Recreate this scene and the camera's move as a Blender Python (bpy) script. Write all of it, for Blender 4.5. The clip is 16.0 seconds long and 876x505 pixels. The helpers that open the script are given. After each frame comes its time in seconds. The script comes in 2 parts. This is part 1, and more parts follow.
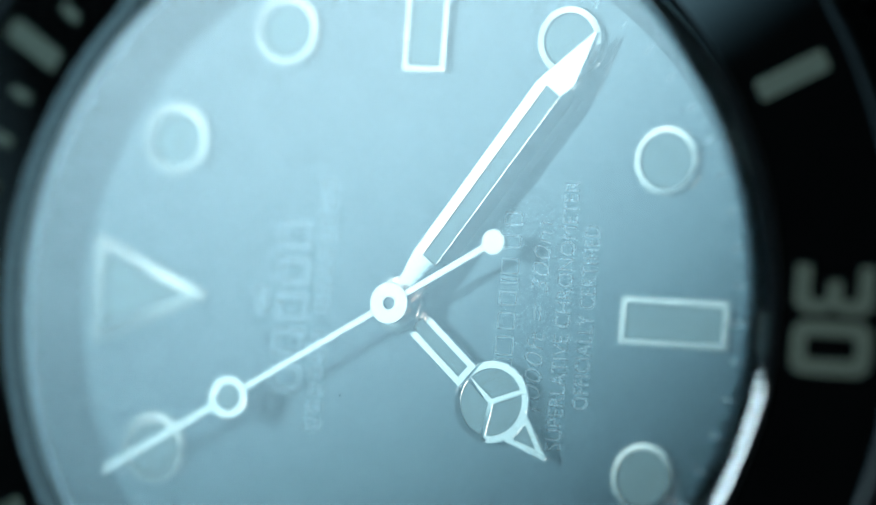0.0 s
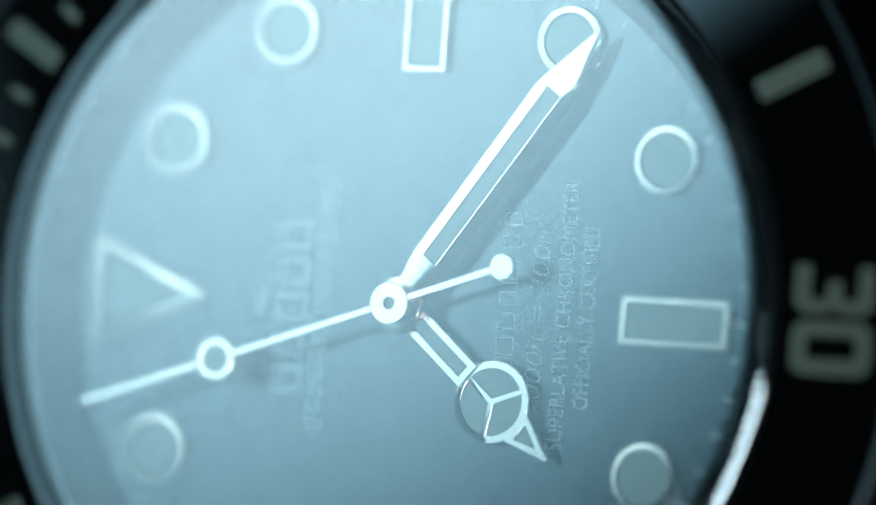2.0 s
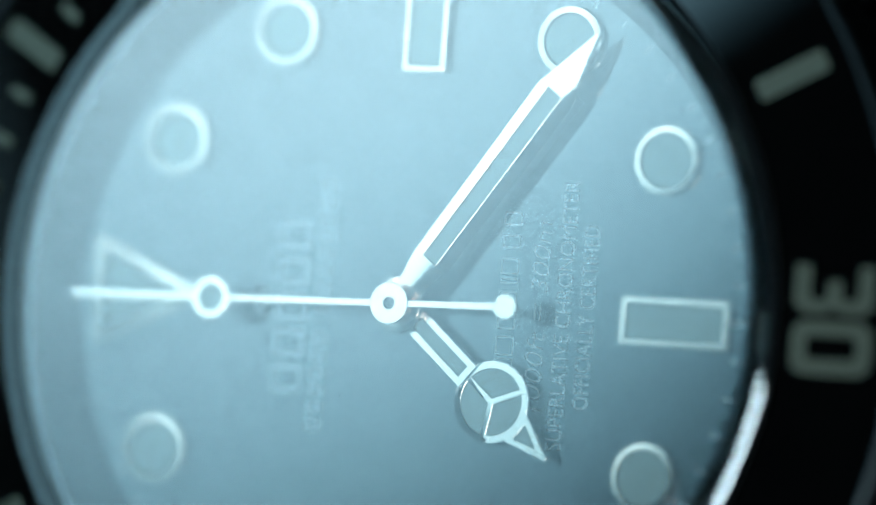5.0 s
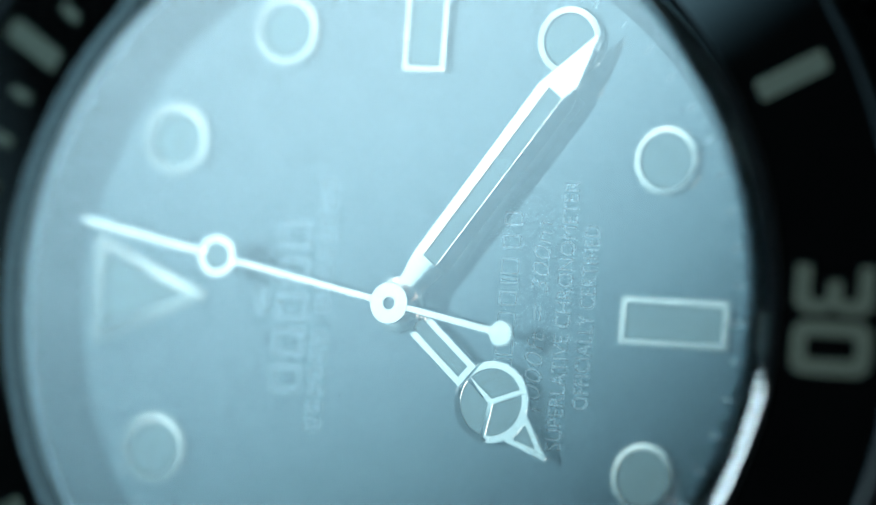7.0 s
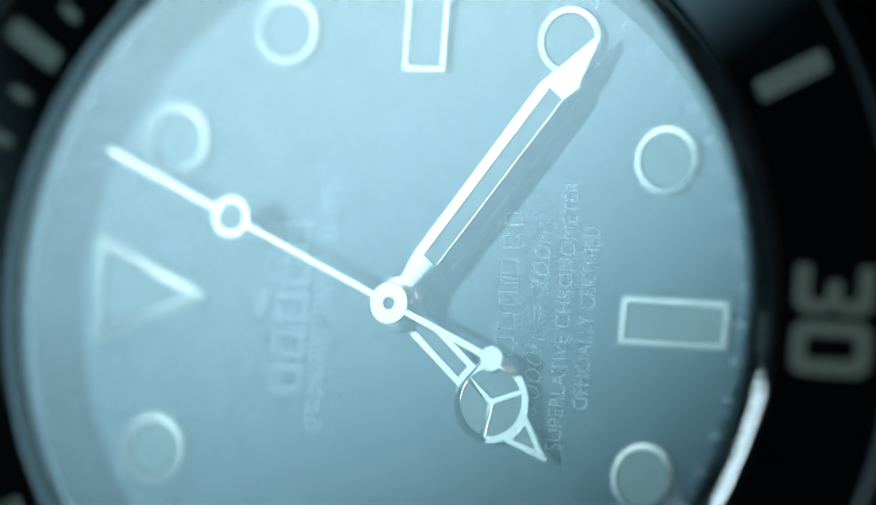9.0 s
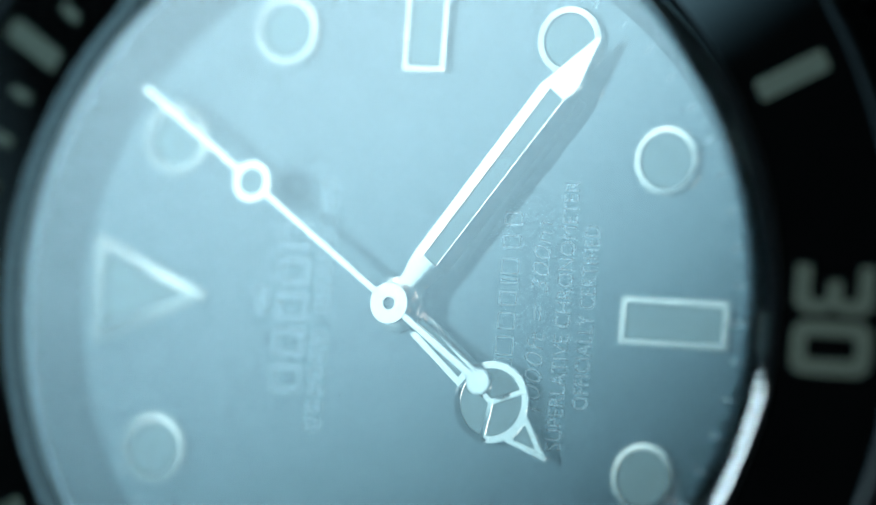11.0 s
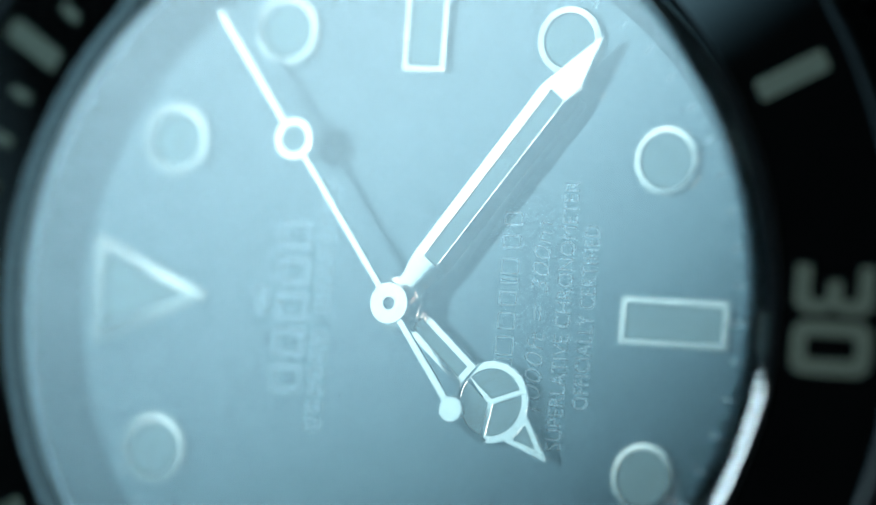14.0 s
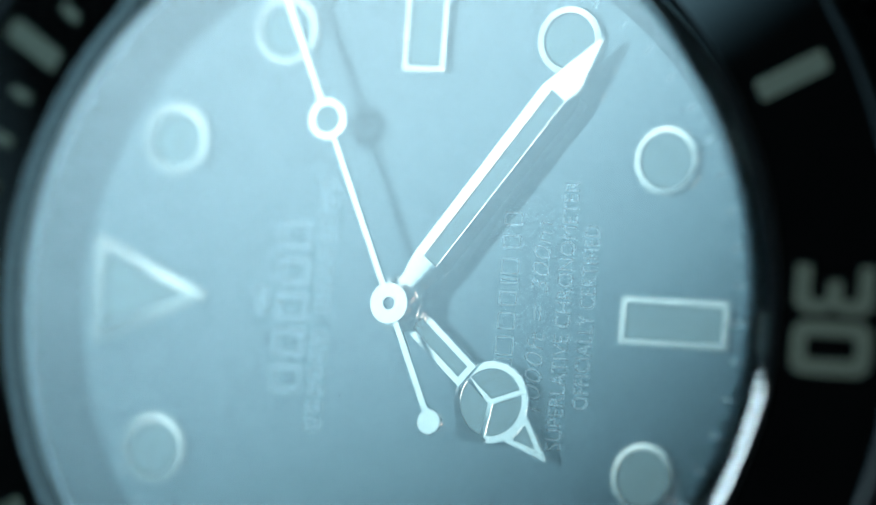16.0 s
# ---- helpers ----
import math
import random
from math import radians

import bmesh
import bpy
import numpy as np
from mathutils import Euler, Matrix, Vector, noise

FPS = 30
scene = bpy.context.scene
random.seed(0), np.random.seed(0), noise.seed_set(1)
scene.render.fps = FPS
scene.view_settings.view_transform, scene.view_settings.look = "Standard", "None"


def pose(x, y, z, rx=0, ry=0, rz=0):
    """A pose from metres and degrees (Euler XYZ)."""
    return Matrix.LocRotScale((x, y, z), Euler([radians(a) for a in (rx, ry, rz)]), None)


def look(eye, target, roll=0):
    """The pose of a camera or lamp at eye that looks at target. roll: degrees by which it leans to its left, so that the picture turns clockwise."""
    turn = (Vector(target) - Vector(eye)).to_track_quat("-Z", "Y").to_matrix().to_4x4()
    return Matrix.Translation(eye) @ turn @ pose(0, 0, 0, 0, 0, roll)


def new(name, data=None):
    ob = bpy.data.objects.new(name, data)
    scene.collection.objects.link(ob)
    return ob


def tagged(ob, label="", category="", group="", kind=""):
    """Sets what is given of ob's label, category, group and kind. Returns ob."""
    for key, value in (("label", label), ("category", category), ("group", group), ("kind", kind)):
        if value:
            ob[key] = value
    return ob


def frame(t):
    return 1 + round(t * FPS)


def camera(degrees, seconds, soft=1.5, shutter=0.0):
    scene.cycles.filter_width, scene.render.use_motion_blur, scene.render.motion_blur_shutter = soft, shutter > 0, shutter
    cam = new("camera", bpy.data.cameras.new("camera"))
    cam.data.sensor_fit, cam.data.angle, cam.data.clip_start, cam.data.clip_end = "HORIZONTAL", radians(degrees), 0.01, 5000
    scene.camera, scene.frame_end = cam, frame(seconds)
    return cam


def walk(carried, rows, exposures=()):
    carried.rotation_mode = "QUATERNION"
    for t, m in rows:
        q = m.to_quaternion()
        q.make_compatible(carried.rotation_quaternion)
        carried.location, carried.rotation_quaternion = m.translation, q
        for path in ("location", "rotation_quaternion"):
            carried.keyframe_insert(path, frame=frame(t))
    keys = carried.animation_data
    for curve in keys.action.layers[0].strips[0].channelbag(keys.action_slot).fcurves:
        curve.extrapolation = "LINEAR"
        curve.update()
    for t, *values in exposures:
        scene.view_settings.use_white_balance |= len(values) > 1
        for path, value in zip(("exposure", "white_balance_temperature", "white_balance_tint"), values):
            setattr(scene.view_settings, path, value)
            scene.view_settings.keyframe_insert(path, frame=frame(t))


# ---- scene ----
MM = 0.001
DIAL = 0.0085          # height of the dial over the tabletop
EYE = (-0.01652929, -0.14129309, 0.28966844 + DIAL)
TURN = (5.41441, 25.51815, -85.09156)
CLIP = 16.0

cam = camera(5.437, CLIP, soft=1.25)
cam.data.dof.use_dof = True
cam.data.dof.focus_distance = 0.3208
cam.data.dof.aperture_fstop = 13.5
walk(cam, [(0.0, pose(*EYE, *TURN)), (CLIP, pose(*EYE, *TURN))], [(0.0, 0.0), (CLIP, 0.0)])

# ---- light: a dark studio, one soft diffuser panel, added strip and low panel ----
world = bpy.data.worlds.new("studio_dark")
world.use_nodes = True
world.node_tree.nodes["Background"].inputs[0].default_value = (0.35, 0.6, 0.8, 1)
world.node_tree.nodes["Background"].inputs[1].default_value = 0.0002
scene.world = world


# ---- materials ----
def nodes_of(name):
    m = bpy.data.materials.new(name)
    m.use_nodes = True
    nt = m.node_tree
    return m, nt, nt.nodes["Principled BSDF"]


def wire(nt, a, out, b, inp):
    nt.links.new(a.outputs[out], b.inputs[inp])


def grained(name, low, high, rough, rough_span=0.08, metal=0.0, ior=1.5, size=0.6, bump=0.0, fine=6.0):
    """Two scales of noise on colour, gloss and relief; size is in millimetres."""
    m, nt, p = nodes_of(name)
    tc = nt.nodes.new("ShaderNodeTexCoord")
    big = nt.nodes.new("ShaderNodeTexNoise")
    big.inputs["Scale"].default_value = 1 / (size * MM)
    big.inputs["Detail"].default_value = 3
    small = nt.nodes.new("ShaderNodeTexNoise")
    small.inputs["Scale"].default_value = fine / (size * MM)
    small.inputs["Detail"].default_value = 2
    wire(nt, tc, "Object", big, "Vector")
    wire(nt, tc, "Object", small, "Vector")
    mix = nt.nodes.new("ShaderNodeMix")
    mix.data_type = "RGBA"
    mix.inputs[6].default_value, mix.inputs[7].default_value = (*low, 1), (*high, 1)
    wire(nt, big, 0, mix, 0)
    nt.links.new(mix.outputs[2], p.inputs["Base Color"])
    span = nt.nodes.new("ShaderNodeMapRange")
    span.inputs["To Min"].default_value = max(0.0, rough - rough_span)
    span.inputs["To Max"].default_value = rough + rough_span
    wire(nt, small, 0, span, 0)
    wire(nt, span, 0, p, "Roughness")
    p.inputs["Metallic"].default_value = metal
    p.inputs["IOR"].default_value = ior
    if bump:
        b = nt.nodes.new("ShaderNodeBump")
        b.inputs["Strength"].default_value = bump
        b.inputs["Distance"].default_value = 0.02 * MM
        wire(nt, small, 0, b, "Height")
        wire(nt, b, 0, p, "Normal")
    return m


DIAL_BLACK = grained("black_lacquer", (0.010, 0.012, 0.014), (0.016, 0.018, 0.020), 0.05, 0.004, ior=1.60, size=4.0, fine=3.0)
HAND_METAL = grained("polished_white_metal", (0.60, 0.465, 0.40), (0.67, 0.525, 0.45), 0.13, 0.02, metal=1, size=0.8)
RIM_METAL = grained("polished_surround", (0.45, 0.345, 0.29), (0.53, 0.41, 0.345), 0.19, 0.03, metal=1, size=0.5)
STEEL = grained("brushed_steel", (0.022, 0.024, 0.025), (0.04, 0.043, 0.045), 0.36, 0.08, metal=1, size=0.7)
REHAUT = grained("satin_steel", (0.27, 0.29, 0.30), (0.33, 0.35, 0.36), 0.24, 0.05, metal=1, size=1.0)
LUME = grained("pale_lume", (0.36, 0.42, 0.39), (0.44, 0.50, 0.46), 0.34, 0.05, ior=1.5, size=0.6, fine=2.0)
PIN = grained("dark_steel_pin", (0.10, 0.11, 0.12), (0.55, 0.56, 0.56), 0.28, 0.1, metal=1, size=0.10, bump=0.4)
PRINT = grained("white_print", (0.31, 0.335, 0.335), (0.38, 0.405, 0.405), 0.06, 0.01, ior=1.6, size=0.3)
INSERT = grained("black_ceramic", (0.0015, 0.0015, 0.0015), (0.003, 0.003, 0.003), 0.035, 0.01, size=2.0)
INLAY = grained("grey_green_inlay", (0.066, 0.068, 0.040), (0.094, 0.096, 0.060), 0.5, 0.06, size=0.4, bump=0.3)
SEAL = grained("black_gasket", (0.010, 0.011, 0.012), (0.02, 0.02, 0.022), 0.5, 0.1, size=0.5)
PALE_RING = grained("pale_ring_tone", (0.66, 0.80, 0.86), (0.72, 0.86, 0.90), 0.45, 0.05, size=1.0)
CLOTH = grained("black_cloth", (0.010, 0.010, 0.011), (0.022, 0.022, 0.024), 0.85, 0.1, size=0.9, bump=0.6)
STUDIO = grained("dark_studio_paint", (0.003, 0.003, 0.003), (0.006, 0.006, 0.006), 0.9, 0.1, size=60)
HOUSING = grained("black_plastic", (0.015, 0.015, 0.016), (0.025, 0.025, 0.027), 0.45, 0.08, size=4.0)
DUST = grained("dark_dust", (0.02, 0.025, 0.03), (0.04, 0.05, 0.05), 0.9, 0.05, size=0.05)


def crystal_material(name, tint):
    m, nt, p = nodes_of(name)
    nt.nodes.remove(p)
    out = nt.nodes["Material Output"]
    clear = nt.nodes.new("ShaderNodeBsdfTransparent")
    clear.inputs[0].default_value = (*tint, 1)
    gloss = nt.nodes.new("ShaderNodeBsdfGlossy")
    gloss.inputs["Roughness"].default_value = 0.02
    fres = nt.nodes.new("ShaderNodeFresnel")
    fres.inputs["IOR"].default_value = 1.77
    mix = nt.nodes.new("ShaderNodeMixShader")
    wire(nt, fres, 0, mix, 0)
    wire(nt, clear, 0, mix, 1)
    wire(nt, gloss, 0, mix, 2)
    wire(nt, mix, 0, out, "Surface")
    return m


CRYSTAL = crystal_material("sapphire_crystal", (0.97, 0.985, 0.985))
EDGE_GLASS = crystal_material("sapphire_edge", (0.85, 0.92, 0.95))


def diffuser_material(name, colour, strength, reach, core, tail, squash=1.0, rim=None, far=None):
    """A lamp behind a diffuser: bright oval core that fades to the rim; far: how fast it fades towards +y, if not as towards -y."""
    m, nt, p = nodes_of(name)
    nt.nodes.remove(p)
    out = nt.nodes["Material Output"]
    tc = nt.nodes.new("ShaderNodeTexCoord")
    dist = nt.nodes.new("ShaderNodeVectorMath")
    dist.operation = "LENGTH"
    oval = nt.nodes.new("ShaderNodeVectorMath")
    oval.operation = "MULTIPLY"
    oval.inputs[1].default_value = (1, -squash, 1)
    wire(nt, tc, "Object", oval, 0)
    other = nt.nodes.new("ShaderNodeVectorMath")
    other.operation = "MULTIPLY"
    other.inputs[1].default_value = (1, squash if far is None else far, 1)
    wire(nt, tc, "Object", other, 0)
    larger = nt.nodes.new("ShaderNodeVectorMath")
    larger.operation = "MAXIMUM"
    wire(nt, oval, 0, larger, 0)
    wire(nt, other, 0, larger, 1)
    wire(nt, larger, 0, dist, 0)
    fall = nt.nodes.new("ShaderNodeMapRange")
    fall.interpolation_type = "SMOOTHSTEP"
    fall.inputs["From Min"].default_value = core
    fall.inputs["From Max"].default_value = reach
    fall.inputs["To Min"].default_value = strength
    fall.inputs["To Max"].default_value = tail
    nt.links.new(dist.outputs["Value"], fall.inputs[0])
    glow = nt.nodes.new("ShaderNodeEmission")
    tint = nt.nodes.new("ShaderNodeMix")
    tint.data_type = "RGBA"
    tint.inputs[6].default_value, tint.inputs[7].default_value = (*colour, 1), (*(rim or colour), 1)
    span = nt.nodes.new("ShaderNodeMapRange")
    span.inputs["From Min"].default_value, span.inputs["From Max"].default_value = core, reach
    nt.links.new(dist.outputs["Value"], span.inputs[0])
    wire(nt, span, 0, tint, 0)
    nt.links.new(tint.outputs[2], glow.inputs[0])
    wire(nt, fall, 0, glow, 1)
    wire(nt, glow, 0, out, "Surface")
    return m


# ---- builders ----
def part(name, data, material, parent=None, label=""):
    """Links a mesh or bmesh as one object under a thing or a part."""
    if isinstance(data, bmesh.types.BMesh):
        me = bpy.data.meshes.new(name)
        data.to_mesh(me)
        data.free()
    else:
        me = data
        me.name = name
    me.materials.clear()
    me.materials.append(material)
    ob = new(name, me)
    ob.parent = parent
    if label:
        ob["label"] = label
    return ob


def shade(bm, angle=35):
    for f in bm.faces:
        f.smooth = True
    for e in bm.edges:
        if len(e.link_faces) == 2 and e.calc_face_angle() > radians(angle):
            e.smooth = False
    return bm


def lathe(profile, segs=160, closed=True, wave=None, crease=35):
    """Turns a profile of (r, z) in mm round the z axis. wave(r, z, angle) may alter the radius."""
    bm = bmesh.new()
    rings = []
    for i in range(segs):
        a = 2 * math.pi * i / segs
        ring = []
        for r, z in profile:
            q = wave(r, z, a) if wave else r
            ring.append(bm.verts.new((q * math.sin(a) * MM, q * math.cos(a) * MM, z * MM)))
        rings.append(ring)
    n = len(profile)
    for i in range(segs):
        a, b = rings[i], rings[(i + 1) % segs]
        for k in range(n if closed else n - 1):
            bm.faces.new((a[k], a[(k + 1) % n], b[(k + 1) % n], b[k]))
    bmesh.ops.recalc_face_normals(bm, faces=bm.faces)
    return shade(bm, crease)


def disc(radius, z0, z1, bevel=0.03, segs=96):
    bm = bmesh.new()
    loops = []
    for r, z in ((radius, z0), (radius, z1 - bevel), (radius - bevel, z1)):
        loops.append([bm.verts.new((r * math.sin(2 * math.pi * i / segs) * MM, r * math.cos(2 * math.pi * i / segs) * MM, z * MM)) for i in range(segs)])
    for a, b in zip(loops, loops[1:]):
        for i in range(segs):
            bm.faces.new((a[i], b[i], b[(i + 1) % segs], a[(i + 1) % segs]))
    bm.faces.new(loops[-1])
    bm.faces.new(loops[0])
    bmesh.ops.recalc_face_normals(bm, faces=bm.faces)
    return shade(bm)


def mesh_of(data):
    ob = bpy.data.objects.new("outline", data)
    scene.collection.objects.link(ob)
    dg = bpy.context.evaluated_depsgraph_get()
    dg.update()
    me = bpy.data.meshes.new_from_object(ob.evaluated_get(dg))
    bpy.data.objects.remove(ob)
    bpy.data.curves.remove(data)
    return me


def plate(loops, z0, z1, bevel=0.03):
    """A flat plate in mm: the first loop is its outline, the others are holes; edges softened by the bevel."""
    cu = bpy.data.curves.new("outline", "CURVE")
    cu.dimensions, cu.fill_mode = "2D", "BOTH"
    cu.extrude, cu.bevel_depth, cu.bevel_resolution, cu.offset = ((z1 - z0) / 2 - bevel) * MM, bevel * MM, 1, -bevel * MM
    for loop in loops:
        s = cu.splines.new("POLY")
        s.points.add(len(loop) - 1)
        for pt, (x, y) in zip(s.points, loop):
            pt.co = (x * MM, y * MM, 0, 1)
        s.use_cyclic_u = True
    me = mesh_of(cu)
    bm = bmesh.new()
    bm.from_mesh(me)
    bpy.data.meshes.remove(me)
    bmesh.ops.remove_doubles(bm, verts=bm.verts, dist=1e-7)
    for v in bm.verts:
        v.co.z += (z0 + z1) / 2 * MM
    return shade(bm, 4)


def joined(*bms):
    whole = bms[0]
    for b in bms[1:]:
        me = bpy.data.meshes.new("piece")
        b.to_mesh(me)
        b.free()
        whole.from_mesh(me)
        bpy.data.meshes.remove(me)
    return whole


def circle(r, u=0.0, v=0.0, n=72, start=0.0, end=360.0):
    full = abs(end - start) >= 360
    count = n if full else n + 1
    return [(u + r * math.cos(radians(start + (end - start) * i / n)), v + r * math.sin(radians(start + (end - start) * i / n))) for i in range(count)]


def rounded(x0, y0, x1, y1, r, n=6):
    out = []
    for cx, cy, a in ((x1 - r, y1 - r, 0), (x0 + r, y1 - r, 90), (x0 + r, y0 + r, 180), (x1 - r, y0 + r, 270)):
        out += [(cx + r * math.cos(radians(a + 90 * i / n)), cy + r * math.sin(radians(a + 90 * i / n))) for i in range(n + 1)]
    return out


def swapped(loop):
    """From hand space (u outwards, v to its left) to the dial's x, y with the hand at 12."""
    return [(-v, u) for u, v in loop]


def writing(words, x0, x1, y0, y1, z, slant=0.0, weight=0.0):
    cu = bpy.data.curves.new("writing", "FONT")
    cu.body, cu.extrude, cu.shear, cu.offset = words, 0.01, slant, weight
    me = mesh_of(cu)
    xs = [v.co.x for v in me.vertices]
    ys = [v.co.y for v in me.vertices]
    for v in me.vertices:
        v.co.x = (x0 + (v.co.x - min(xs)) / (max(xs) - min(xs)) * (x1 - x0)) * MM
        v.co.y = (y0 + (v.co.y - min(ys)) / (max(ys) - min(ys)) * (y1 - y0)) * MM
        v.co.z = (z + (0.006 if v.co.z > 0 else -0.004)) * MM
    return me


def box(bm, x0, y0, z0, x1, y1, z1):
    m = Matrix.Translation(((x0 + x1) / 2, (y0 + y1) / 2, (z0 + z1) / 2)) @ Matrix.Diagonal((x1 - x0, y1 - y0, z1 - z0, 1))
    bmesh.ops.create_cube(bm, size=1, matrix=m)
    return bm


def at_angle(degrees, r=0.0, z=0.0):
    """A pose on the dial, clockwise from 12, r mm out, its y pointing outwards."""
    a = radians(degrees)
    return pose(r * math.sin(a) * MM, r * math.cos(a) * MM, z * MM, 0, 0, -degrees)


# ---- the studio ----
def studio():
    table = part("tabletop", box(bmesh.new(), -0.40, -0.40, -0.02, 0.40, 0.40, 0.0), CLOTH)
    tagged(table, "tabletop covered with plain black cloth", "tabletop", kind="structure")
    a, b, h, t = 0.40, 0.41, 0.60, -0.02
    for name, c in (("wall_north", (-a, a, t, a, b, h)), ("wall_south", (-a, -b, t, a, -a, h)), ("wall_east", (a, -b, t, b, b, h)),
                    ("wall_west", (-b, -b, t, -a, b, h)), ("ceiling", (-b, -b, h, b, b, h + 0.01))):
        tagged(part(name, box(bmesh.new(), *c), STUDIO), "plain dark panel of a small matt black studio tent", name.split("_")[0], kind="structure")


def light_panel(name, m, sx, sy, material, label):
    thing = new(name)
    thing.matrix_world = m
    tagged(thing, label, "studio light")
    part("diffuser", box(bmesh.new(), -sx, -sy, -0.0005, sx, sy, 0.0), material, thing, "glowing white diffuser")
    bm = bmesh.new()
    t = 0.004
    for b in ((-sx - t, -sy - t, -0.003, -sx, sy + t, 0.01), (sx, -sy - t, -0.003, sx + t, sy + t, 0.01),
              (-sx, -sy - t, -0.003, sx, -sy, 0.01), (-sx, sy, -0.003, sx, sy + t, 0.01), (-sx, -sy, 0.006, sx, sy, 0.01)):
        box(bm, *b)
    part("housing", bm, HOUSING, thing)
    up = m.to_3x3().inverted() @ Vector((0, 0, 1))
    length = 0.6 - m.translation.z
    rod = bmesh.new()
    bmesh.ops.create_cone(rod, cap_ends=True, segments=20, radius1=0.006, radius2=0.006, depth=length,
                          matrix=Matrix.Translation(up * (length / 2)) @ up.to_track_quat("Z", "Y").to_matrix().to_4x4())
    for v in rod.verts:
        v.co.z += 0.009
    part("hanging_rod", shade(rod), STEEL, thing, "slim steel rod up to the tent roof")
    return thing


studio()
PANEL = diffuser_material("soft_panel_glow", (0.525, 0.85, 1.0), 6.02, 0.0425, 0.0118, 0.02, 0.525, (0.29, 0.76, 1.0), 0.17)
light_panel("light_panel", look((0.04018, 0.05947, 0.12879 + DIAL), (0.02792, -0.00350, DIAL)) @ pose(0, 0, 0, 0, 0, 67.2), 0.0368, 0.070, PANEL, "soft light panel with a cool white diffuser")
# added lamp: stands in for panel light refracted at the crystal's edge
ADDED_STRIP = diffuser_material("added_strip_glow", (0.66, 0.90, 1.0), 16.0, 0.20, 0.10, 4.0)
light_panel("strip_light", pose(-0.056, -0.0548, 0.20 + DIAL, 0, 0, -22), 0.047, 0.0140, ADDED_STRIP, "added narrow cool strip over the watch for the crystal edge's highlight")

# added panel, no known source: puts the bluish band on the far crystal edge
ADDED_LOW = diffuser_material("added_low_glow", (0.40, 0.81, 1.0), 2.1, 0.30, 0.15, 1.6)
light_panel("low_light", look((0.015, 0.222, 0.108 + DIAL), (0.0, 0.010, 0.002 + DIAL)), 0.15, 0.048, ADDED_LOW, "added long dim panel low behind the watch for the crystal edge's blue band")

# ---- the watch ----
watch = new("wristwatch")
watch.matrix_world = pose(0, 0, DIAL)
tagged(watch, "steel diver's wristwatch with glossy black dial lying face up", "wristwatch")


def dial():
    d = part("dial", disc(12.95, -0.4, 0.0, 0.01, 160), DIAL_BLACK, watch, "glossy black lacquered dial")
    for i in range(60):
        long = i % 5 == 0
        me = plate([rounded(-0.03 if not long else -0.06, -0.2, 0.03 if not long else 0.06, 0.2, 0.02, 1)], 0.0, 0.008, 0.001) if i < 2 else None
        if i == 0:
            big = part("minute_tick", me, PRINT, d, "white printed tick")
            big.matrix_local = at_angle(0, 12.55)
            big_mesh = big.data
        elif i == 1:
            tick = part("minute_tick", me, PRINT, d)
            tick.matrix_local = at_angle(6, 12.6)
            small_mesh = tick.data
        else:
            o = new("minute_tick", big_mesh if long else small_mesh)
            o.parent = d
            o.matrix_local = at_angle(6 * i, 12.6)
    part("printed_line", writing("1000ft = 300m", -3.42, 3.22, -5.26, -4.62, 0.004, 0.2, -0.018), PRINT, d, "thin white slanted print")
    part("printed_line", writing("SUPERLATIVE CHRONOMETER", -4.72, 4.66, -6.2, -5.62, 0.004), PRINT, d, "small white print")
    part("printed_line", writing("OFFICIALLY CERTIFIED", -3.27, 3.15, -7.1, -6.52, 0.004), PRINT, d, "small white print")
    # the model line and the maker's mark stay plain shapes
    for x, w in ((-3.22, 0.5), (-2.54, 0.55), (-1.85, 0.5), (-1.18, 0.68), (-0.31, 0.6), (0.47, 0.5), (1.09, 0.2), (1.6, 0.56), (2.46, 0.46), (3.26, 0.48)):
        hole = [rounded(x - w / 2 + 0.055, -4.05, x + w / 2 - 0.055, -3.46, 0.06)]
        part("printed_mark", plate([rounded(x - w / 2, -4.105, x + w / 2, -3.405, 0.1)] + hole, 0.0, 0.009, 0.001), PRINT, d, "thin white outline mark")
    for k in range(5):
        x = -3.2 + 6.3 * k / 5
        part("printed_bar", plate([rounded(x, 4.05, x + 0.95, 5.2, 0.1), rounded(x + 0.16, 4.16, x + 0.79, 5.09, 0.06)], 0.0, 0.009, 0.001), PRINT, d, "white plain mark")
    for k in range(15):
        if k != 6:
            x = -4.5 + 9.0 * k / 15
            part("printed_bar", plate([rounded(x, 3.2, x + 0.42, 3.74, 0.05), rounded(x + 0.1, 3.3, x + 0.32, 3.64, 0.03)], 0.0, 0.009, 0.001), PRINT, d)
    part("emblem", plate([[(-0.35, 5.6), (0.35, 5.6), (0.42, 6.0), (-0.42, 6.0)]], 0.0, 0.012, 0.002), PRINT, d, "small pale plain emblem")


def marker(surround, lume, degrees, r):
    m = part("hour_marker", surround, RIM_METAL, watch, "polished raised metal surround")
    part("lume", lume, LUME, m, "pale luminous filling")
    m.matrix_local = at_angle(degrees, r)
    return m


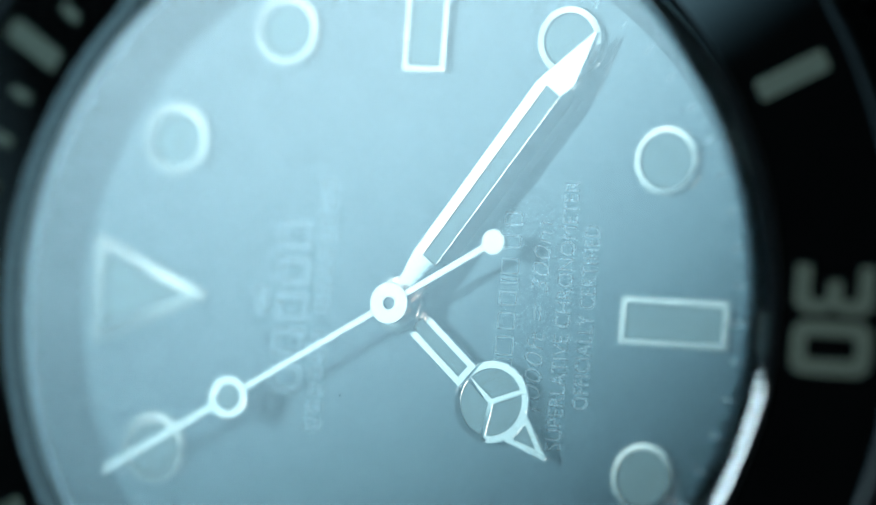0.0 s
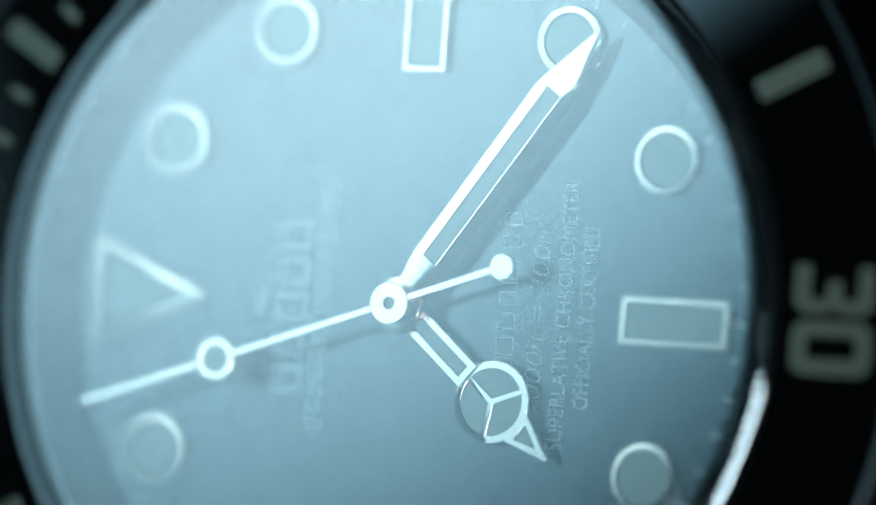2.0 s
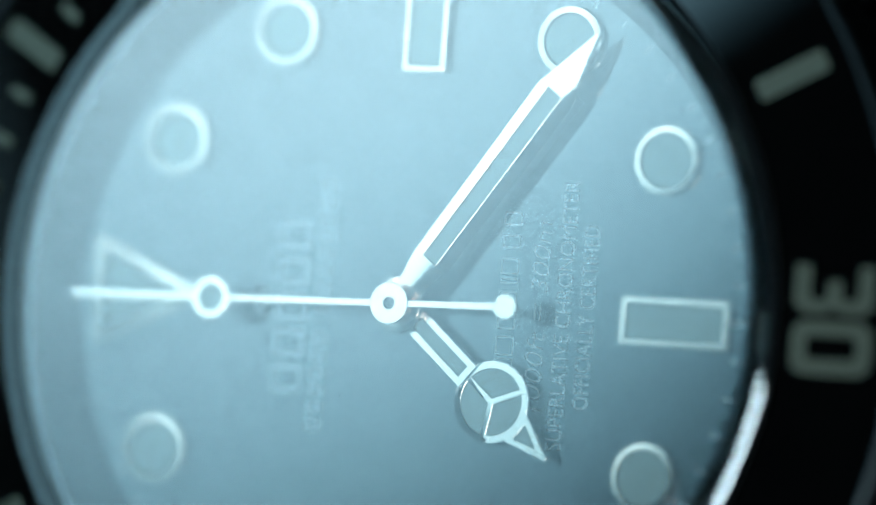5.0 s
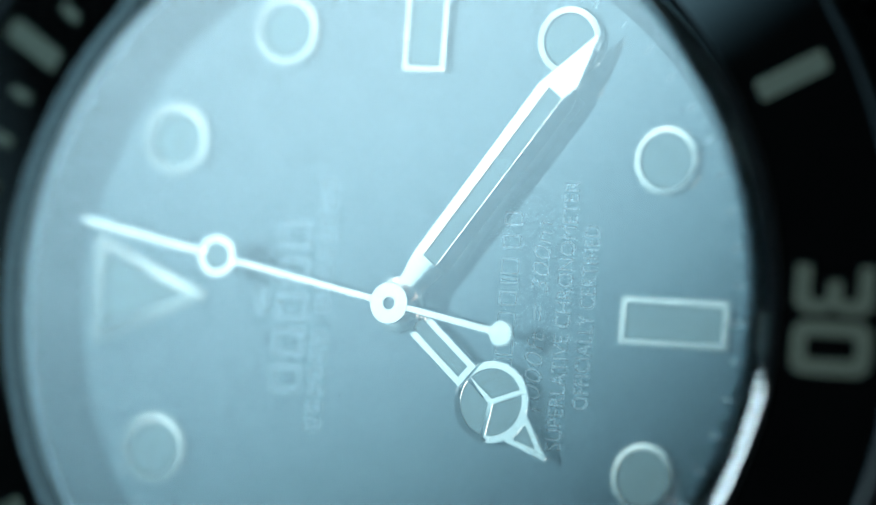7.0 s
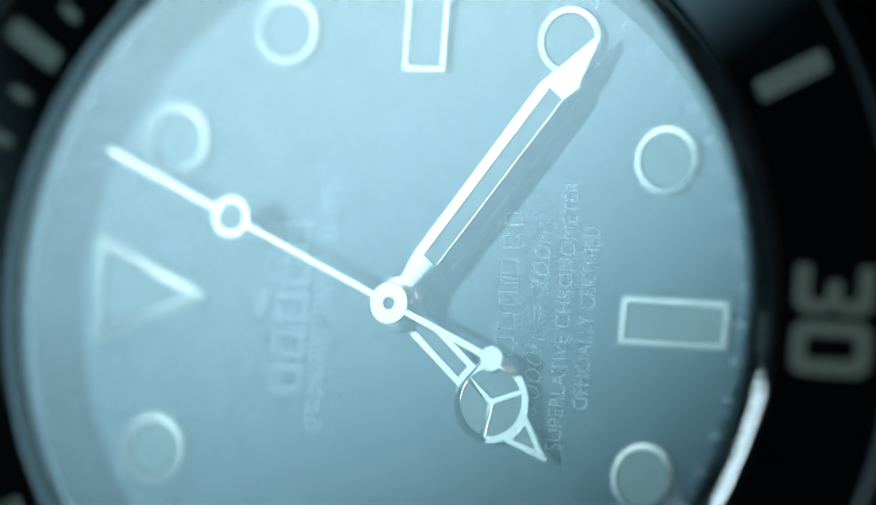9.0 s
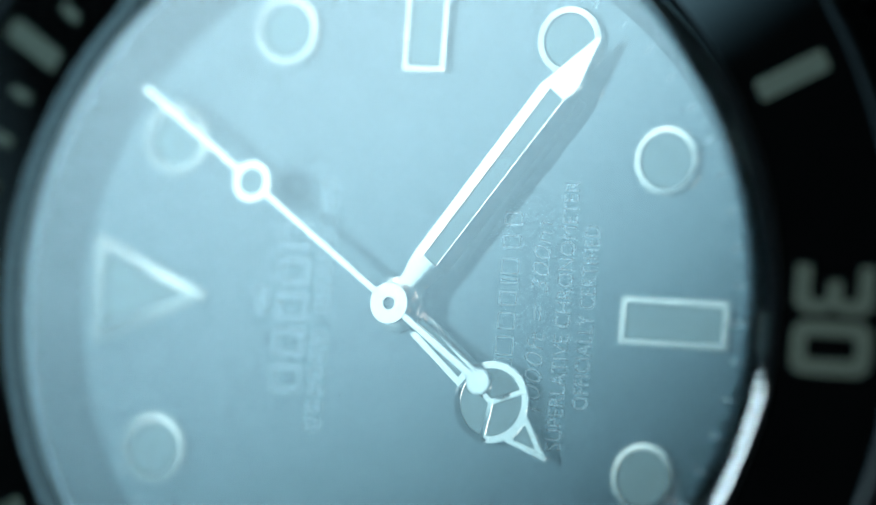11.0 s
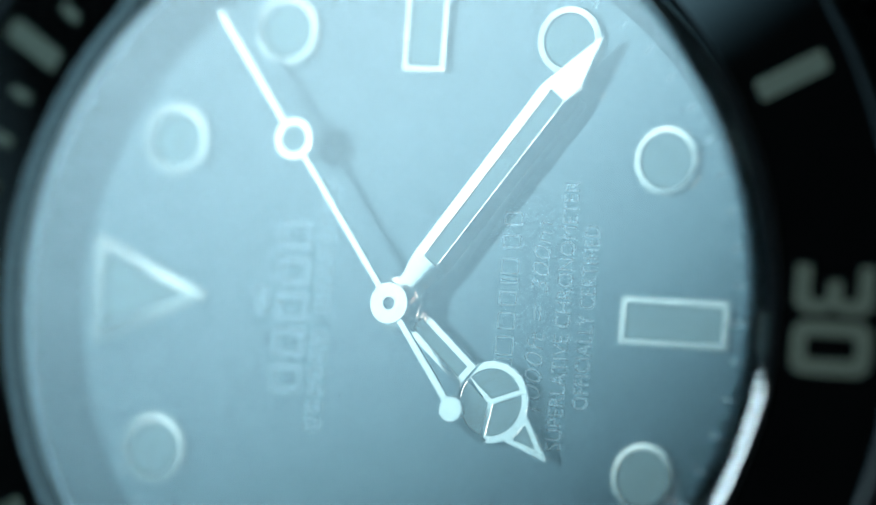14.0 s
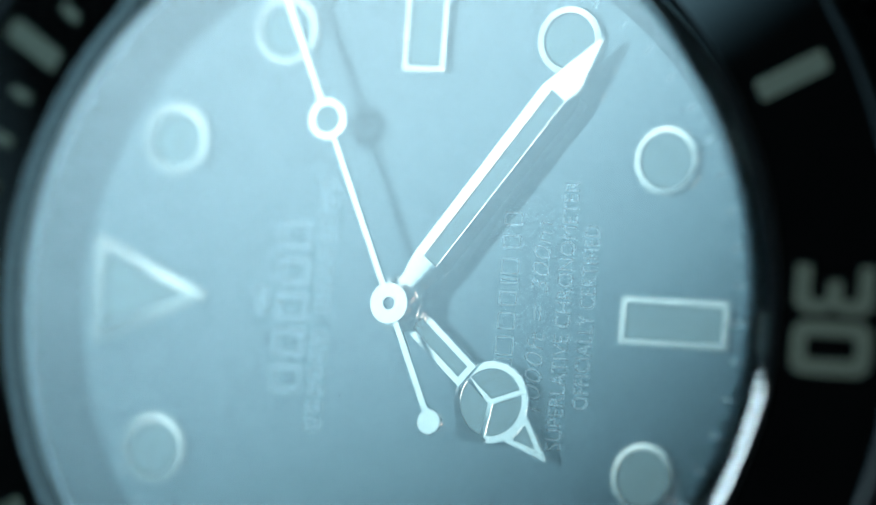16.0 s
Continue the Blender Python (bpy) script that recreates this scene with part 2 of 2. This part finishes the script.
def twin(ob, degrees, r):
    o = new("hour_marker", ob.data)
    o.parent, o.matrix_local = watch, at_angle(degrees, r)
    o["label"] = ob["label"]
    for c in ob.children:
        k = new("lume", c.data)
        k.parent = o
        k["label"] = c["label"]


def crowned(bm, inside, slope):
    """Lowers the top of a surround towards its outer edge; inside(x, y) is how far out of the opening a point lies, in mm."""
    for v in bm.verts:
        if v.co.z > 0.15 * MM:
            v.co.z -= max(0.0, inside(v.co.x / MM, v.co.y / MM)) * slope * MM
    return shade(bm, 4)


def markers():
    ring = lathe([(1.24, 0.0), (1.24, 0.26), (1.21, 0.319), (0.985, 0.331), (0.955, 0.285), (0.95, 0.22), (0.95, 0.0)], 96, crease=6)
    first = marker(ring, disc(0.98, 0.0, 0.2, 0.04, 64), 30, 11.0)
    for h in (2, 4, 5, 7, 8, 10, 11):
        twin(first, 30 * h, 11.0)
    bar = plate([rounded(-0.86, -2.09, 0.86, 2.09, 0.14), rounded(-0.61, -1.83, 0.61, 1.83, 0.05)], 0.0, 0.33, 0.03)
    fill = plate([rounded(-0.63, -1.85, 0.63, 1.85, 0.05)], 0.0, 0.23, 0.02)
    crowned(bar, lambda x, y: max(abs(x) - 0.61, abs(y) - 1.83), 0.012)
    block = marker(bar, fill, 180.6, 10.29)
    twin(block, 89.7, 10.31)
    twin(block, 270, 10.31)
    outer = [(-1.90, 2.06), (-1.82, 2.18), (1.82, 2.18), (1.90, 2.06), (0.12, -2.26), (-0.12, -2.26)]
    inner = [(-1.34, 1.82), (1.34, 1.82), (0.0, -1.51)]
    marker(crowned(plate([outer, inner], 0.0, 0.36, 0.03), lambda x, y: max(y - 1.82, 0.9276 * abs(x) - 0.3735 * (y + 1.51)), 0.20), plate([inner], 0.0, 0.22, 0.02), 0, 10.2)


def hour_hand():
    u0, big, rim = 4.93, 1.45, 1.17
    stem = 0.5
    a_in = math.degrees(math.asin(stem / big))
    a_tip = math.degrees(math.asin(0.64 / big))
    outline = [(0.3, stem)] + circle(big, u0, 0, 30, 180 - a_in, a_tip) + [(7.92, 0.05), (7.92, -0.05)] + circle(big, u0, 0, 30, -a_tip, -180 + a_in) + [(0.3, -stem)]
    holes = [[(0.62, 0.24), (3.38, 0.24), (3.38, -0.24), (0.62, -0.24)]]
    w = 0.105
    for mid in (0, 120, 240):
        lead = math.degrees(math.asin(w / rim))
        holes.append([(u0 + w / math.sin(radians(60)) * math.cos(radians(mid)), w / math.sin(radians(60)) * math.sin(radians(mid)))] + circle(rim, u0, 0, 20, mid - 60 + lead, mid + 60 - lead))
    holes.append([(6.46, 0.33), (6.46, -0.33), (7.32, 0.0)])
    z1 = 0.72
    bm = plate([swapped(l) for l in [outline] + holes], z1 - 0.2, z1, 0.018)
    for v in bm.verts:
        du, dv = v.co.y / MM - u0, v.co.x / MM
        out = math.hypot(du, dv) - 1.2
        if 0.12 < out < 0.3 and dv > 0.72 and du < 0.75:
            v.co.z -= out * 0.18 * MM
    bm = joined(shade(bm, 4), lathe([(0.32, z1 - 0.2), (0.85, z1 - 0.2), (0.85, z1 - 0.03), (0.82, z1 + 0.004), (0.32, z1 + 0.004)], 72, crease=12))
    hand = part("hour_hand", bm, HAND_METAL, watch, "polished white metal hour hand with ringed disc")
    part("lume", plate([swapped([(0.62, 0.24), (3.38, 0.24), (3.38, -0.24), (0.62, -0.24)])], z1 - 0.18, z1 - 0.06, 0.01), LUME, hand, "pale luminous strip")
    part("lume", plate([swapped(circle(rim, u0))], z1 - 0.18, z1 - 0.06, 0.01), LUME, hand, "pale luminous disc")
    part("lume", plate([swapped(holes[-1])], z1 - 0.18, z1 - 0.06, 0.01), LUME, hand, "pale luminous tip")
    return hand


def neck(z1):
    """The tapered neck of the minute hand; its top rounds off towards one flank."""
    bm = bmesh.new()
    falls = ((0.0, 0.085), (0.1, 0.052), (0.2, 0.028), (0.3, 0.012), (0.42, 0.003), (0.55, 0.0), (1.0, 0.0))
    rows = []
    for u, left, right in ((0.4, 0.46, -0.46), (0.95, 0.50, -0.50), (1.5, 0.61, -0.62), (1.95, 0.68, -0.71)):
        row = [bm.verts.new((-(right + f * (left - right)) * MM, u * MM, (z1 + 0.003 - drop) * MM)) for f, drop in falls]
        low = [bm.verts.new((-v * MM, u * MM, (z1 - 0.27) * MM)) for v in (left, right)]
        rows.append(row + low)
    n = len(rows[0])
    for a, b in zip(rows, rows[1:]):
        for k in range(n):
            bm.faces.new((a[k], a[(k + 1) % n], b[(k + 1) % n], b[k]))
    bm.faces.new(rows[0])
    bm.faces.new(rows[-1])
    bmesh.ops.recalc_face_normals(bm, faces=bm.faces)
    return shade(bm, 30)


def minute_hand():
    z1, boss = 1.13, 1.06
    slot = [(1.96, 0.31), (9.4, 0.33), (9.4, -0.33), (1.96, -0.31)]
    rail = [(1.80, 0.655), (1.95, 0.68), (9.3, 0.72), (9.45, 0.68), (9.45, 0.33), (1.80, 0.31)]
    flank = [(1.80, -0.31), (9.45, -0.33), (9.85, -0.45), (9.85, -0.57), (9.3, -0.74), (1.80, -0.70)]
    tip = [(9.4, 0.695), (11.95, 0.04), (11.95, -0.04), (10.1, -0.50), (9.75, -0.47), (9.4, -0.37)]
    bm = plate([swapped(flank)], z1 - 0.34, z1, 0.0)
    # the flank on the dark side slopes away
    for v in bm.verts:
        if v.co.z > (z1 - 0.1) * MM:
            v.co.z -= (v.co.x - 0.31 * MM) * 0.78
    bm = joined(shade(bm, 4), plate([swapped(rail)], z1 - 0.34, z1, 0.012), plate([swapped(tip)], z1 - 0.34, z1 + 0.002, 0.012),
                plate([swapped([(1.96, -0.31), (9.4, -0.33), (9.4, -0.362), (1.96, -0.342)])], z1 - 0.1, z1 + 0.005, 0.01))
    bm = joined(bm, neck(z1), lathe([(0.30, boss - 0.26), (1.0, boss - 0.26), (1.0, boss - 0.06), (0.97, boss - 0.025), (0.72, boss + 0.004), (0.30, boss + 0.006)], 96, crease=12))
    hand = part("minute_hand", bm, HAND_METAL, watch, "polished white metal pointed minute hand")
    part("lume", plate([swapped(slot)], z1 - 0.26, z1 - 0.14, 0.01), LUME, hand, "pale luminous strip")
    return hand


def seconds_hand():
    z0, z1 = 1.55, 1.70
    bm = plate([swapped([(0.5, 0.13), (6.4, 0.12), (6.4, -0.12), (0.5, -0.13)])], z0, z1, 0.02)
    bm = joined(bm, plate([swapped([(7.5, 0.14), (12.5, 0.13), (12.5, -0.13), (7.5, -0.14)])], z0, z1, 0.02),
                plate([swapped([(-0.5, 0.12), (-4.2, 0.14), (-4.2, -0.14), (-0.5, -0.12)])], z0, z1, 0.02),
                plate([swapped(circle(0.77, 6.99)), swapped(circle(0.44, 6.99))], z0 - 0.01, z1 + 0.02, 0.03),
                lathe([(0.20, 1.3), (0.30, 1.3), (0.30, z0 + 0.06), (0.73, z0 + 0.06), (0.735, z1 + 0.01), (0.715, z1 + 0.03), (0.23, z1 + 0.03), (0.20, z1)], 96, crease=12))
    ball = disc(0.47, z0 - 0.01, z1 + 0.02, 0.04, 56)
    bmesh.ops.translate(ball, verts=ball.verts, vec=(0, -4.47 * MM, 0))
    bm = joined(bm, ball)
    hand = part("seconds_hand", bm, HAND_METAL, watch, "thin polished seconds hand with ring and round counterweight")
    lume = disc(0.45, z0, z1 - 0.04, 0.01, 48)
    bmesh.ops.translate(lume, verts=lume.verts, vec=(0, 6.99 * MM, 0))
    part("lume", lume, LUME, hand, "pale luminous dot")
    pin = bmesh.new()
    bmesh.ops.create_icosphere(pin, subdivisions=3, radius=0.2 * MM)
    for v in pin.verts:
        v.co.z = v.co.z * 0.25 + noise.noise(v.co * 12000) * 0.016 * MM + (z1 - 0.04) * MM
    part("pivot_pin", pin, PIN, hand, "worn dark steel pin")
    return hand


def body():
    part("cannon_pinion", disc(0.28, 0.0, 1.5, 0.02, 48), STEEL, watch)
    part("inner_flange", lathe([(12.9, -0.1), (12.9, 0.0), (14.40, 1.17), (14.40, -0.1)], 200), REHAUT, watch, "satin steel inner flange round the dial")
    # ring added here; its pale tone stands in for the flange's bright line
    part("gasket", lathe([(14.41, 0.9), (14.41, 1.18), (14.62, 1.46), (14.64, 1.46), (14.64, 0.9)], 200), PALE_RING, watch, "thin pale ring round the flange, added for its bright line")
    part("seal", lathe([(14.65, 0.9), (14.65, 1.47), (14.66, 2.05), (15.025, 2.19), (15.025, 0.9)], 200), SEAL, watch, "thin black outer seal")
    faces = joined(lathe([(0.001, 2.15), (14.05, 2.15)], 240, closed=False), lathe([(0.001, 2.60), (14.05, 2.60)], 240, closed=False))
    part("crystal", faces, CRYSTAL, watch, "clear flat crystal with reflections")
    part("crystal_edge", lathe([(14.055, 2.60), (14.46, 2.503), (14.60, 2.460), (14.75, 2.408), (14.92, 2.343), (15.0, 2.312)], 240, closed=False, crease=12), EDGE_GLASS, watch, "sloped polished edge of the crystal")
    glass = bpy.data.objects["crystal"]
    for k, (x, y) in enumerate(((0.793, 4.984), (-3.347, 1.171), (-3.469, 0.141), (-4.439, 4.853), (4.164, 2.828))):
        bm = bmesh.new()
        bmesh.ops.create_icosphere(bm, subdivisions=2, radius=(0.035, 0.05, 0.03, 0.03, 0.02)[k] * MM)
        for v in bm.verts:
            v.co *= 0.7 + 0.6 * noise.noise(v.co * 9000 + Vector((k, 0, 0)))
            v.co.z *= 0.5
        o = part("dust_speck", bm, DUST, glass, "tiny dark speck of dust")
        o.location = (x * MM, y * MM, 2.62 * MM)
    ring = part("bezel_insert", lathe([(15.03, 1.0), (15.03, 2.215), (15.04, 2.231), (18.9, 1.51), (19.0, 1.38), (19.0, 1.0)], 200), INSERT, watch, "black ceramic bezel insert")
    slope = math.degrees(math.atan2(-0.71, 3.8))
    top_z = lambda r: 2.22 + (r - 15.1) * (-0.71 / 3.8)

    def inlay(name, bm, degrees, r, label=""):
        o = part(name, bm, INLAY, ring, label)
        o.matrix_local = at_angle(degrees, r, top_z(r)) @ pose(0, 0, 0, slope, 0, 0)
        return o

    bar = None
    for m in range(5, 60, 10):
        if bar is None:
            bar = inlay("minute_bar", plate([rounded(-0.41, -1.32, 0.41, 1.32, 0.12)], -0.05, 0.012, 0.004), 6 * m, 17.0, "grey-green minute bar")
        else:
            o = new("minute_bar", bar.data)
            o.parent = ring
            o.matrix_local = at_angle(6 * m, 17.0, top_z(17.0)) @ pose(0, 0, 0, slope, 0, 0)
    dash = None
    for m in range(1, 15):
        if m % 5 == 0:
            continue
        if dash is None:
            dash = inlay("minute_dash", plate([rounded(-0.2, -0.47, 0.2, 0.47, 0.12)], -0.05, 0.012, 0.004), 6 * m, 16.45, "grey-green minute dash")
        else:
            o = new("minute_dash", dash.data)
            o.parent = ring
            o.matrix_local = at_angle(6 * m, 16.45, top_z(16.45)) @ pose(0, 0, 0, slope, 0, 0)
    s = 0.52
    zero = [rounded(-0.15, -1.4, 1.69, 1.4, 0.5), rounded(-0.15 + s, -1.4 + s, 1.69 - s, 1.4 - s, 0.15)]
    three = [[(-2.1, 1.4), (-0.55, 1.4), (-0.2, 1.05), (-0.2, 0.3), (-0.42, 0.0), (-0.2, -0.3), (-0.2, -1.05), (-0.55, -1.4), (-2.1, -1.4), (-2.1, -0.85),
              (-0.85, -0.85), (-0.72, -0.72), (-0.72, -0.35), (-0.85, -0.25), (-1.5, -0.25), (-1.5, 0.25), (-0.85, 0.25), (-0.72, 0.35), (-0.72, 0.72), (-0.85, 0.85), (-2.1, 0.85)]]
    three = [[(-2.05 + 0.868 * (x + 2.1), y) for x, y in three[0]]]
    inlay("numeral_three", plate(three, -0.05, 0.012, 0.004), 180, 16.9, "grey-green numeral")
    inlay("numeral_zero", plate(zero, -0.05, 0.012, 0.004), 180, 16.9, "grey-green numeral")
    knurl = lambda r, z, a: r - (0.22 * (0.5 + 0.5 * math.cos(a * 120)) ** 2 if r > 19.5 else 0.0)
    part("bezel", lathe([(19.02, 0.4), (19.02, 1.42), (19.14, 1.45), (19.32, 1.38), (19.6, 0.95), (20.0, 0.65), (20.0, -0.4), (19.6, -0.6), (19.02, -0.6)], 960, wave=knurl), STEEL, watch, "steel bezel with a coin edge")
    part("case", lathe([(15.05, -0.4), (15.05, 0.95), (18.95, 0.95), (18.95, -0.7), (19.4, -0.8), (19.9, -1.3), (19.9, -5.6), (19.3, -6.2), (16.0, -7.2), (15.0, -8.5), (0.01, -8.5), (0.01, -0.45), (13.0, -0.45)], 160), STEEL, watch, "brushed steel watch case")
    for sx in (-1, 1):
        for sy in (-1, 1):
            x0, x1 = (10.4, 13.6) if sx > 0 else (-13.6, -10.4)
            prof = [(13.5, -1.2), (19.0, -1.2), (22.5, -3.2), (24.0, -6.4), (23.4, -7.4), (22.2, -7.2), (19.0, -6.0), (13.5, -6.0)]
            bm = bmesh.new()
            a = [bm.verts.new((x0 * MM, sy * y * MM, z * MM)) for y, z in prof]
            b = [bm.verts.new((x1 * MM, sy * y * MM, z * MM)) for y, z in prof]
            bm.faces.new(a)
            bm.faces.new(b)
            for i in range(len(prof)):
                j = (i + 1) % len(prof)
                bm.faces.new((a[i], a[j], b[j], b[i]))
            bmesh.ops.recalc_face_normals(bm, faces=bm.faces)
            bmesh.ops.bevel(bm, geom=bm.edges[:], offset=0.35 * MM, segments=2, affect="EDGES")
            part("lug", shade(bm), STEEL, watch)


dial()
markers()
body()
HOUR, MINUTE, SECOND = hour_hand(), minute_hand(), seconds_hand()


def motions():
    steps = [0.5 * i for i in range(33)]
    walk(SECOND, [(t, pose(0, 0, 0, 0, 0, -(329.08 + 6.0 * t))) for t in steps])
    walk(MINUTE, [(t, pose(0, 0, 0, 0, 0, -(125.05 + 0.1 * t))) for t in (0.0, 4.0, 8.0, 12.0, CLIP)])
    walk(HOUR, [(t, pose(0, 0, 0, 0, 0, -(220.45 + t / 120))) for t in (0.0, 8.0, CLIP)])


motions()
